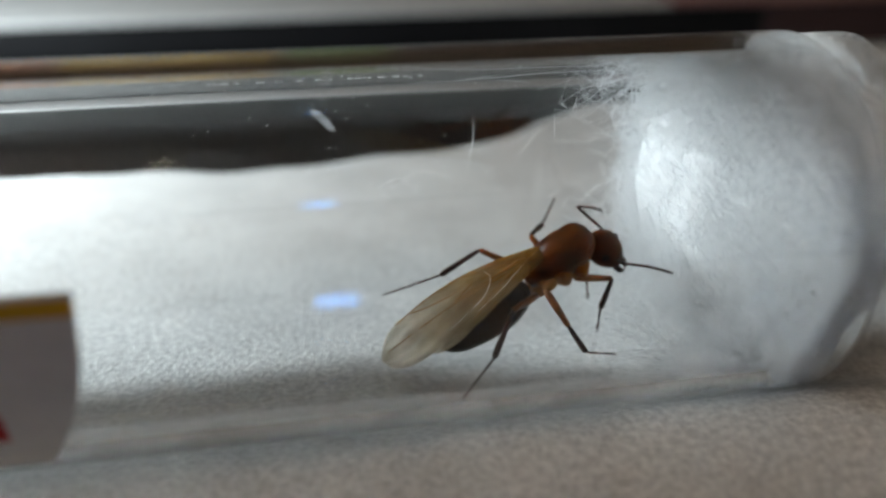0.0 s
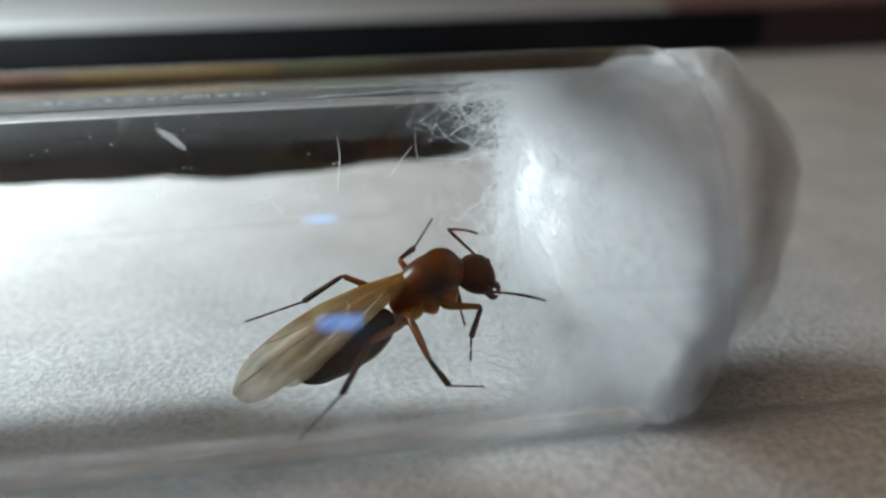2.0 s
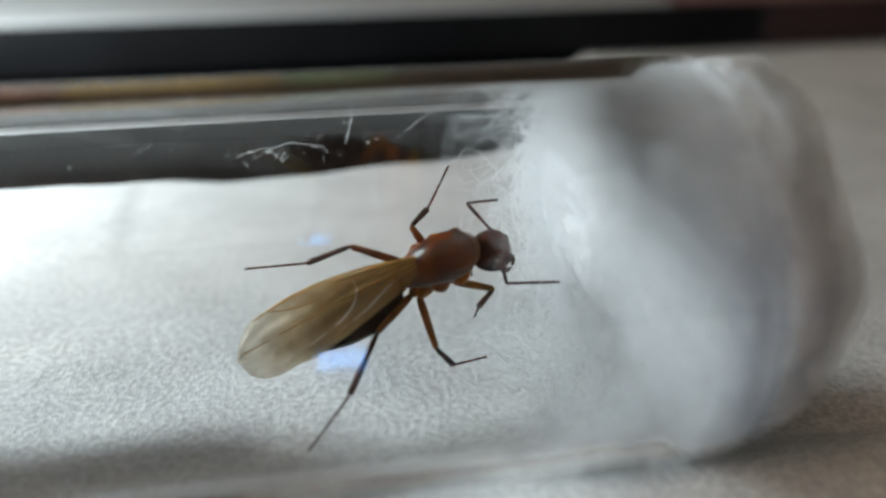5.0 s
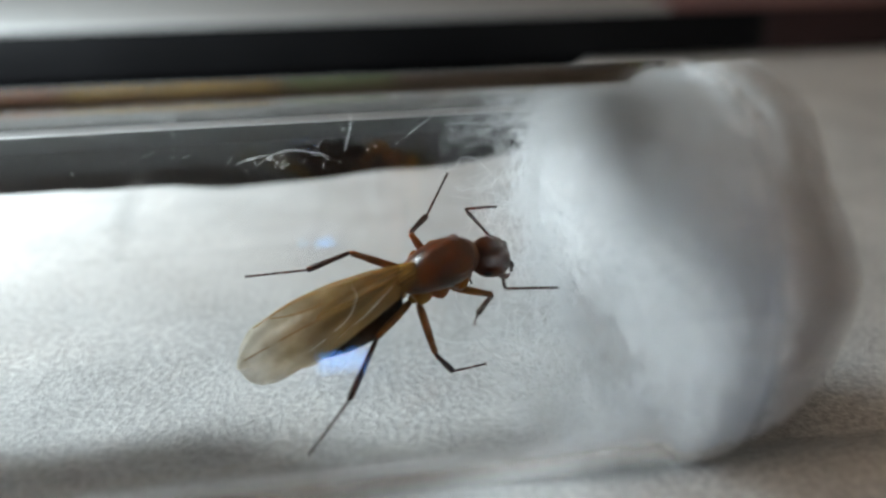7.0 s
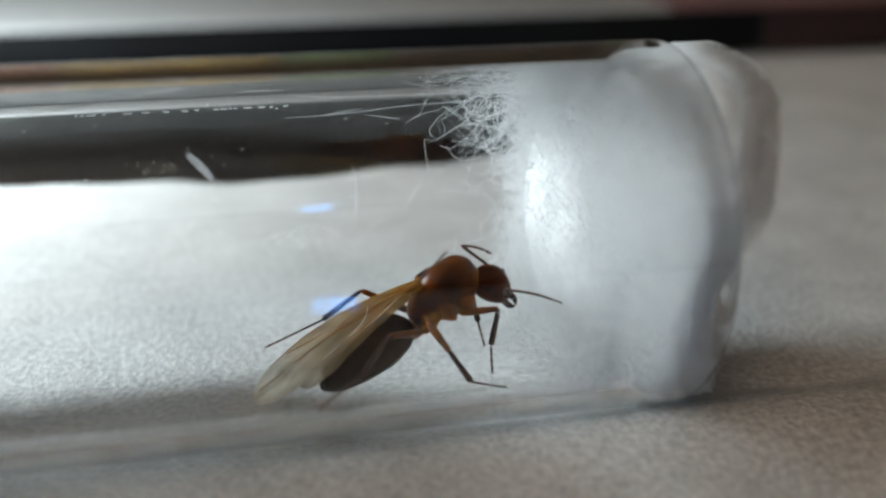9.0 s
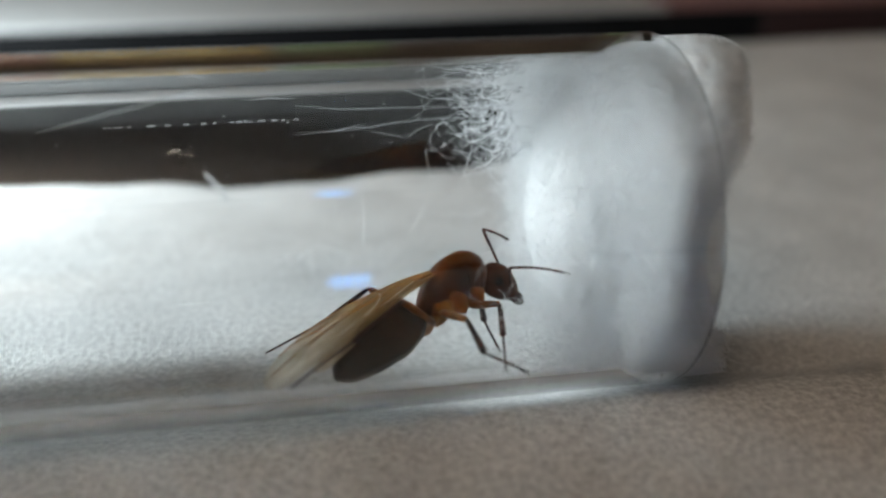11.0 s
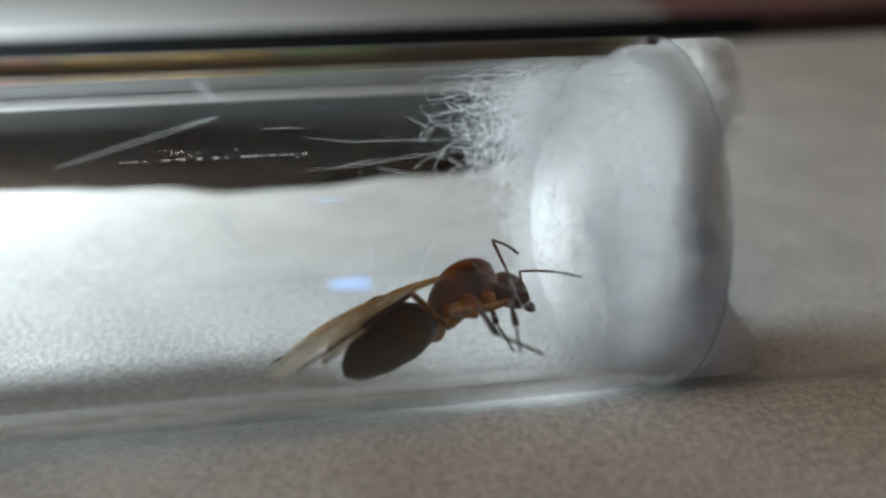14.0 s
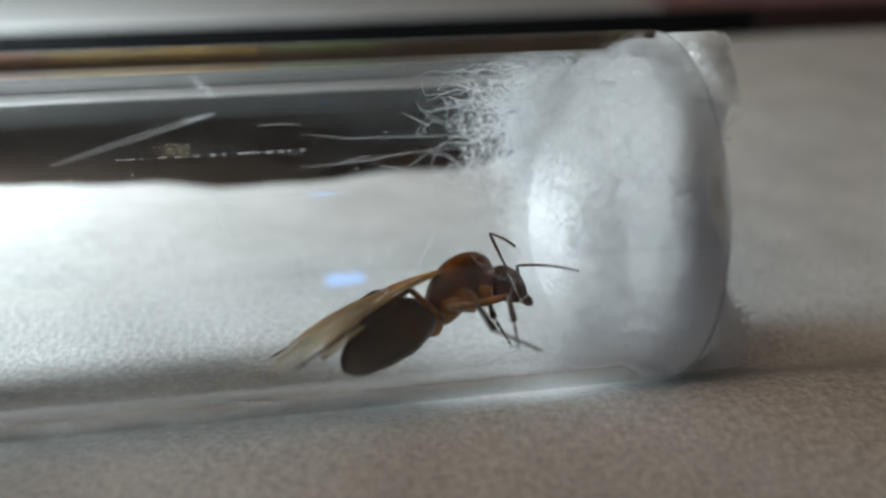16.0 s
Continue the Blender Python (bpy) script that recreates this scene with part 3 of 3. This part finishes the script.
LEGS = {  # hip, then knee, ankle and tip: first standing, then after it has shifted its feet; mm
    "fore_r": ((0.70, -0.10, -4.35), ((2.38, -0.61, -3.87), (1.98, -1.34, -5.46), (2.06, -1.8, -6.94)), ((1.60, -1.83, -3.59), (1.10, -3.34, -4.41), (0.73, -4.73, -4.97))),
    "fore_l": ((0.9, 1.1, -4.4), ((1.45, 0.8, -4.0), (1.75, 0.45, -5.5), (2.1, 0.2, -6.9)), ((1.7, 0.2, -4.28), (0.95, -1.8, -5.0), (1.79, -2.5, -6.27))),
    "mid_r": ((-0.82, -0.65, -4.37), ((-0.36, -3.0, -3.9), (0.52, -3.88, -5.12), (2.15, -3.74, -6.0)), ((-0.46, -2.95, -3.68), (-0.21, -4.53, -4.34), (1.6, -4.96, -5.0))),
    "mid_l": ((-0.3, 1.5, -4.5), ((-0.93, 2.47, -4.07), (-0.1, 3.24, -4.26), (1.05, 5.18, -4.71)), ((-0.93, 2.47, -4.07), (-0.1, 3.24, -4.26), (1.05, 5.18, -4.71))),
    "hind_r": ((-1.05, -0.5, -5.0), ((-2.81, -2.04, -3.61), (-4.23, -4.57, -3.26), (-6.0, -6.6, -2.41)), ((-3.62, -2.0, -2.62), (-5.6, -3.1, -4.5), (-7.8, -3.5, -5.7))),
    "hind_l": ((-1.2, 0.9, -5.0), ((-3.62, 1.79, -4.03), (-5.5, 1.3, -5.25), (-8.16, 1.38, -6.75)), ((-3.62, 1.79, -4.03), (-5.5, 1.3, -5.25), (-8.16, 1.38, -6.75))),
}
leg_parts = {}
antennae = []


def bone(name, length, r0, r1, mat, parent, bulge=1.25, label=""):
    """A leg segment along +x from its joint."""
    xs = [0, 0.06, 0.2, 0.4, 0.6, 0.8, 0.95, 1.0]
    rs = [r0 * 0.6, r0, r0 * bulge, r0 * bulge * 0.97, (r0 + r1) / 2 * bulge, r1 * 1.08, r1 * 1.1, r1 * 0.6]
    return part(name, loft([(x * length, 0, 0) for x in xs], rs, sides=10), mat, parent, label)


def tarsus(length, parent):
    bm = bmesh.new()
    joints = [0, 0.42, 0.6, 0.74, 0.86, 1.0]
    for a, c in zip(joints, joints[1:]):
        loft([(a * length, 0, 0), ((a + 0.02) * length, 0, 0), ((c - 0.03) * length, 0, 0), (c * length, 0, 0)], [0.03, 0.05, 0.06, 0.035], sides=8, bm=bm)
    for s in (-1, 1):  # claws
        loft([(length, 0, 0), (length + 0.1, 0.07 * s, 0.02), (length + 0.16, 0.1 * s, -0.06)], [0.025, 0.02, 0.008], sides=6, bm=bm)
    return part("tarsus", bm, "tibia_chitin", parent)


def winged_ant():
    ant = thing("winged_ant", "reddish-brown winged ant with black gaster and amber wings", "ant")
    B = lambda *p: tuple(Vector(p) - BASE)
    # thorax: domed front, tapering back
    keys = [B(1.7, 1.35, -3.6), B(1.45, 1.28, -3.55), B(0.85, 1.1, -3.5), B(0.15, 0.9, -3.65), B(-0.5, 0.65, -4.05), B(-1.0, 0.4, -4.6), B(-1.2, 0.25, -5.1)]
    rad = [(0.35, 0.4), (0.72, 0.92), (1.02, 1.34), (1.08, 1.34), (0.96, 1.12), (0.70, 0.80), (0.28, 0.32)]
    thorax = part("thorax", loft(*smooth_path(keys, rad, 34), sides=28), "thorax_chitin", ant, "glossy reddish-brown thorax")
    # raised plates of the thorax
    part("scutum", loft(*smooth_path([B(1.55, 1.3, -2.95), B(1.2, 1.22, -2.68), B(0.7, 1.1, -2.58), B(0.1, 0.95, -2.75), B(-0.15, 0.88, -2.95)], [(0.2, 0.15), (0.68, 0.36), (0.82, 0.42), (0.66, 0.36), (0.2, 0.15)], 16), sides=20), "thorax_chitin", thorax)
    part("scutellum", loft(*smooth_path([B(-0.2, 0.85, -3.05), B(-0.5, 0.75, -3.12), B(-0.85, 0.62, -3.45)], [(0.2, 0.12), (0.52, 0.3), (0.15, 0.1)], 10), sides=16), "thorax_chitin", thorax)
    for s in (-1, 1):
        for x, z, r in ((1.0, -4.0, 0.74), (0.1, -4.15, 0.82), (-0.7, -4.5, 0.6)):
            c = Vector(B(x, 0.93 + 0.25 * x + (0.56 if s > 0 else 0.90) * s, z))
            r *= 1.0 if s > 0 else 1.10
            part("pleuron", loft(*smooth_path([c + Vector((0.55, 0.1, 0.35)) * r, c, c - Vector((0.55, 0.1, 0.45)) * r], [(0.1, 0.1), (r * 0.72, r * 0.85), (0.1, 0.1)], 10), sides=16), "pleuron_chitin", thorax)
    spine, girth = smooth_path(keys, rad, 34)
    for j in (10, 16, 22):  # dark seams between the plates, on both flanks
        for s in (-1, 1):
            line = []
            for k in range(13):
                w = radians(-75 + 115 * k / 12)
                c, (ra, rb) = spine[j], girth[j]
                line.append(Vector(c) + Vector((-0.25 * math.sin(w) + 0.1, 0, 0)) + Vector((-0.24 * s, s, 0)).normalized() * (ra * math.cos(w) * 1.0) + Vector((0.2, 0, 1)).normalized() * (rb * math.sin(w)))
            part("seam", loft(line, [0.03] * 13, sides=6), "tibia_chitin", thorax)
    part("neck", loft([B(1.55, 1.3, -3.6), B(2.15, 1.42, -3.45)], [0.3, 0.26]), "thorax_chitin", ant)
    # head, turned a little aside and down
    hb, hf = Vector(B(1.72, 1.52, -3.15)), Vector(B(3.12, 0.58, -4.28))
    at = lambda f: hb.lerp(hf, f)
    head = part("head", loft(*smooth_path([at(0), at(0.08), at(0.3), at(0.55), at(0.8), at(1.0)],
                                          [(0.15, 0.12), (0.55, 0.48), (0.90, 0.74), (0.92, 0.76), (0.72, 0.58), (0.36, 0.28)], 24), sides=26), "head_chitin", ant, "brown head")
    hd = (hf - hb).normalized()
    hs = hd.cross(Vector((0, 0, 1))).normalized()
    hu = hs.cross(hd)
    for s in (-1, 1):
        c = at(0.5) + hs * (0.68 * s) + hu * 0.30
        bm = loft(*smooth_path([c - hd * 0.3, c, c + hd * 0.3], [(0.04, 0.04), (0.24, 0.26), (0.04, 0.04)], 10), sides=14)
        part("eye", bm, "eye_chitin", head, "black compound eye")
        part("mandible", loft(*smooth_path([at(0.95) + hs * 0.32 * s, at(1.14) + hs * 0.3 * s, at(1.25) + hs * 0.05 * s], [0.17, 0.15, 0.04], 8), sides=10), "antenna_chitin", head)
    # antennae
    for pts in (((2.85, 0.35, -3.75), (2.75, -0.45, -2.9), (5.46, -0.57, -3.95)), ((2.75, 1.5, -3.35), (1.36, 3.15, -2.86), (2.9, 3.3, -3.6))):
        base = Vector(B(*pts[0]))
        a, c, d = (Vector(B(*p)) - base for p in pts)
        an = part("antenna", loft([a, a.lerp(c, 0.1), a.lerp(c, 0.9), c], [0.05, 0.065, 0.085, 0.05], sides=8), "antenna_chitin", head)
        an.location = base * MM
        bm = bmesh.new()
        for k in range(10):
            sag = lambda f: c.lerp(d, f) + Vector((0, 0, 0.14 * math.sin(f * 3.1)))
            loft([sag(k / 10), sag(k / 10 + 0.02), sag(k / 10 + 0.085), sag(k / 10 + 0.1)], [0.045, 0.065, 0.07, 0.045], sides=8, bm=bm)
        part("flagellum", bm, "antenna_chitin", an)
        antennae.append((an, base * MM, c, d - c))
    # petiole and its scale
    part("petiole", loft(*smooth_path([B(-1.0, 0.35, -5.2), B(-1.3, 0.12, -5.5), B(-1.75, -0.25, -5.45)], [0.26, 0.34, 0.22], 10), sides=14), "petiole_chitin", ant, "amber waist")
    part("petiole_scale", loft(*smooth_path([B(-1.3, 0.1, -5.4), B(-1.38, 0.05, -4.95), B(-1.45, 0.0, -4.6)], [(0.45, 0.2), (0.4, 0.14), (0.15, 0.06)], 10), up=(1, 0, 0), sides=14), "petiole_chitin", ant)
    # gaster in overlapping plates
    keys = [B(-1.6, -0.15, -5.35), B(-1.95, -0.30, -5.10), B(-2.65, -0.65, -4.98), B(-3.5, -1.05, -5.2), B(-4.35, -1.5, -5.55), B(-5.05, -1.95, -5.9), B(-5.55, -2.25, -6.15), B(-5.8, -2.4, -6.3)]
    rad = [(0.2, 0.2), (0.78, 0.76), (1.16, 1.14), (1.26, 1.22), (1.14, 1.10), (0.86, 0.80), (0.50, 0.46), (0.10, 0.10)]
    pts, rr = smooth_path(keys, rad, 60)
    rr = [tuple(v * (1 + 0.025 * ((j % 13) / 13)) for v in q) for j, q in enumerate(rr)]
    part("gaster", loft(pts, rr, sides=32), "gaster_chitin", ant, "black glossy gaster")
    # wings
    for name, base, tip, wid, side in (
            ("forewing", (-0.55, 0.70, -2.95), (-8.75, -2.85, -6.05), 2.9, (0.36, -0.91, 0.27)),
            ("forewing", (-0.55, 0.95, -2.88), (-8.55, -2.7, -6.2), 2.8, (0.33, -0.92, 0.27)),
            ("hindwing", (-0.8, 0.6, -3.0), (-6.7, -2.6, -5.7), 2.0, (0.40, -0.90, 0.22)),
            ("hindwing", (-0.8, 0.95, -2.95), (-6.4, -1.8, -5.55), 1.9, (0.32, -0.93, 0.20))):
        wing(name, Vector(B(*base)), Vector(B(*tip)), wid, Vector(side), ant)
    # legs
    for key, (hip, first, second) in LEGS.items():
        h = Vector(B(*hip))
        js = [h] + [Vector(B(*p)) for p in first]
        ln = [(q - p).length for p, q in zip(js, js[1:])]
        c0 = Vector(B(*hip)).lerp(Vector(B(0.3, 0.6, -4.0)), 0.45)
        part("coxa", loft(*smooth_path([c0, c0.lerp(h, 0.5), h], [0.3, 0.34, 0.2], 8), sides=12), "petiole_chitin", ant)
        leg_parts[key] = (bone("femur", ln[0], 0.15, 0.13, "femur_chitin", ant), bone("tibia", ln[1], 0.10, 0.135, "tibia_chitin", ant, 1.2), tarsus(ln[2], ant), ln)
    return ant


def wing(name, base, tip, width, side, ant):
    d = tip - base
    L = d.length
    d.normalize()
    side = (side - d * side.dot(d)).normalized()
    up = d.cross(side).normalized()
    shape = lambda f: (0.10 + 0.90 * math.sin(math.pi * min(1.0, f ** 0.85 * 0.62))) * (1 if f < 0.82 else math.sqrt(max(0.0, 1 - ((f - 0.82) / 0.18) ** 2)))
    bm = bmesh.new()
    n, k = 56, 26
    at = lambda f, g: base + d * (L * f) + side * (width * shape(f) * (g - 0.50)) + up * ((0.09 * math.sin(g * 11 + f * 5) + 0.05 * math.sin(g * 23 - f * 9) + 0.04 * math.sin(f * 31 + g * 6)) * f + 0.50 * math.sin(math.pi * f))
    grid = [[bm.verts.new(at(i / n, j / k) * MM) for j in range(k + 1)] for i in range(n + 1)]
    for i in range(n):
        for j in range(k):
            bm.faces.new((grid[i][j], grid[i + 1][j], grid[i + 1][j + 1], grid[i][j + 1]))
    bmesh.ops.remove_doubles(bm, verts=bm.verts[:], dist=1e-6)
    ob = part(name, bm, "wing", ant, "amber translucent veined wing")
    bm = bmesh.new()
    for line in ([(0, 0.1), (0.3, 0.03), (0.6, 0.01), (0.85, 0.03)], [(0, 0.3), (0.3, 0.25), (0.6, 0.2), (0.75, 0.05)], [(0.05, 0.5), (0.35, 0.5), (0.6, 0.45), (0.95, 0.4)],
                 [(0.05, 0.7), (0.3, 0.75), (0.45, 0.9), (0.52, 0.98)], [(0.42, 0.24), (0.5, 0.35), (0.55, 0.46)]):
        p = [at(*q) + up * 0.015 for q in line]
        pp, rr = smooth_path(p, [0.028] * len(p), 14)
        loft(pp, rr, sides=6, bm=bm)
    part("vein", bm, "vein_chitin", ob)
    if name == "forewing" and width < 2.85:
        for line in ([(0.345, 0.21), (0.341, 0.47), (0.42, 0.76), (0.57, 0.86), (0.73, 0.92)], [(0.655, 0.33), (0.725, 0.46), (0.85, 0.55), (0.965, 0.64)],
                     [(0.178, 0.73), (0.26, 0.83), (0.34, 0.91), (0.50, 0.97)]):
            p = [at(*q) + up * 0.05 for q in line]
            pp, _r = smooth_path(p, [0.03] * len(p), 16)
            part("fold", loft(pp, [(0.006 + 0.018 * math.sin(math.pi * k / 16) ** 2, 0.008) for k in range(17)], up=tuple(up), sides=8), "wing_fold", ob, "pale crease in the wing")
    return ob


ant = winged_ant()


# ---- what moves ----
TUBE = [  # seconds, along, away (mm), roll, turn about the upright (degrees)
    (0.0, 6.41, 2.17, 29.0, -0.26), (0.5, 6.66, 2.29, 29.7, -0.26), (0.75, 6.46, 2.17, 29.9, -0.26), (1.0, 4.22, 1.30, 30.7, -0.26), (1.25, 0.68, 1.02, 29.6, -0.26),
    (1.5, -0.31, 0.86, 29.1, -0.27), (2.0, -0.26, 0.84, 30.0, -0.27), (2.5, -0.56, -0.45, 46.6, -0.1), (3.0, -0.28, -1.62, 58.8, 0.1), (3.5, 0.04, -1.81, 61.1, 0.16),
    (4.0, 0.08, -1.87, 60.5, 0.15), (6.5, -0.05, -1.74, 59.2, 0.0), (7.0, 0.03, -1.56, 58.2, 0.0), (7.5, 0.10, -1.49, 57.3, -0.08), (8.0, 0.47, -0.62, 47.2, -0.15),
    (8.5, 0.90, 0.76, 28.0, -0.21), (9.0, 0.60, 2.30, 11.0, -0.1), (9.2, 0.42, 3.10, 6.9, 0.0), (10.2, 0.8, 3.7, 0.5, -0.8), (11.3, 1.09, 4.10, -5.5, -1.6),
    (11.5, 1.12, 4.28, -6.0, -1.73), (12.0, 1.35, 4.85, -8.0, -2.2), (12.5, 1.49, 5.18, -10.0, -2.5), (13.0, 1.45, 4.9, -11.0, -2.3),
    (13.5, 1.46, 4.45, -15.0, -2.0), (14.0, 1.46, 4.01, -20.0, -1.61), (14.5, 1.47, 4.0, -21.0, -1.55), (15.0, 1.55, 3.9, -21.0, -1.5), (15.5, 1.62, 3.98, -21.0, -1.42), (16.0, 1.5, 4.0, -21.0, -1.42),
]
SHIFT = [  # the ant's own way in the tube: seconds, share of its turn, roll about the tube's axis
    (0.0, 0.0, 0.0), (9.2, 0.0, 0.0), (9.8, 0.3, -0.6), (10.5, 0.7, -1.4), (11.2, 1.0, -2.0), (11.5, 1.0, -2.2), (12.5, 1.0, -4.6), (13.2, 1.0, -1.5), (14.0, 1.0, 2.3), (15.5, 1.0, 4.5), (16.0, 1.0, 4.5),
]


SHEET = [(0.0, 0.0), (7.8, 0.0), (8.5, 0.2), (9.0, 0.5), (9.2, 0.6), (10.2, 0.85), (11.3, 1.0), (16.0, 1.0)]
FLAP = [(0.0, 0.0), (8.6, 0.0), (9.2, 0.3), (11.3, 2.3), (12.0, 3.0), (12.5, 3.4), (13.0, 3.3), (14.0, 2.8), (14.5, 2.7), (15.0, 2.2), (16.0, 2.5)]


def tube_pose(x, y, roll, turn=0.0):
    return pose(x * MM, y * MM, R_OUT * MM, roll, 0, turn)


def leg_rows(key):
    hip, first, second = LEGS[key]
    _f, _t, _s, ln = leg_parts[key]
    rows = ([], [], [])
    for t, f in ((0.0, 0), (9.3, 0), (9.7, 0.2), (10.1, 0.45), (10.5, 0.7), (10.9, 0.9), (11.2, 1), (16.0, 1)):
        j = Vector(hip)
        for s in range(3):
            target = Vector(first[s]).lerp(Vector(second[s]), f)
            d = (target - j).normalized()
            m = Matrix.Translation((j - BASE) * MM) @ d.to_track_quat("X", "Z").to_matrix().to_4x4()
            rows[s].append((t, m))
            j = j + d * ln[s]
    return rows


def basis(u, v):
    """An upright frame from two directions."""
    x = u.normalized()
    z = u.cross(v).normalized()
    return Matrix((x, z.cross(x), z)).transposed()


def antenna_rows(k):
    _ob, base, u, v = antennae[k]
    u2, v2 = ((Vector((-0.4, -0.3, 1.3)), Vector((2.8, -0.3, -1.0))), (Vector((-0.5, 0.5, 1.2)), Vector((2.4, 0.8, -0.9))))[k]
    turn = (basis(u2, v2) @ basis(u, v).transposed()).to_quaternion()
    start = turn.copy()
    start.identity()
    return [(t, Matrix.Translation(base) @ start.slerp(turn, f).to_matrix().to_4x4()) for t, f in ((0.0, 0), (9.2, 0), (9.9, 0.35), (10.6, 0.75), (11.2, 1), (16.0, 1))]


def tube_at(t):
    """The tube's pose at t, straight between its rows."""
    row = [float(np.interp(t, [r[0] for r in TUBE], [r[k] for r in TUBE])) for k in (1, 2, 3, 4)]
    return tube_pose(*row)


def ant_times():
    for t in sorted({r[0] for r in TUBE} | {r[0] for r in SHIFT}):
        yield (t, *(float(np.interp(t, [r[0] for r in SHIFT], [r[k] for r in SHIFT])) for k in (1, 2)))


def ant_shift(f, a):
    """Turned aside on its feet by the share f, and rolled round the tube by a degrees."""
    mid = Vector((-1.0, 0.0, -4.5))
    own = Matrix.Translation((mid + Vector((0.14, -1.12, 0.68)) * f) * MM) @ pose(0, 0, 0, 0, 0, 7.8 * f) @ pose(0, 0, 0, 0, 4.8 * f, 0)
    return pose(0, 0, 0, a, 0, 0) @ own @ Matrix.Translation((BASE - mid) * MM)


def motions():
    rows = [(t, tube_pose(*row)) for t, *row in TUBE]
    walk(tube, rows)
    walk(plug, rows)
    walk(ant, [(t, tube_at(t) @ ant_shift(f, a)) for t, f, a in ant_times()])
    walk(front_fold, [(t, pose(0, (row[1] - 0.2) * MM, 0, 0, 0, row[3] if len(row) > 3 else 0)) for t, *row in TUBE])
    walk(sheet, [(t, pose(-3.5 * f * MM, -5.4 * f * MM, 0, 0, 0, -6.0 * f)) for t, f in SHEET])
    walk(loose_flap, [(t, pose(0, 5 * MM, 0, a, 0, 0)) for t, a in FLAP])
    for k, row in enumerate(antennae):
        walk(row[0], antenna_rows(k))
    for key in LEGS:
        for ob, rs in zip(leg_parts[key][:3], leg_rows(key)):
            walk(ob, rs)


motions()
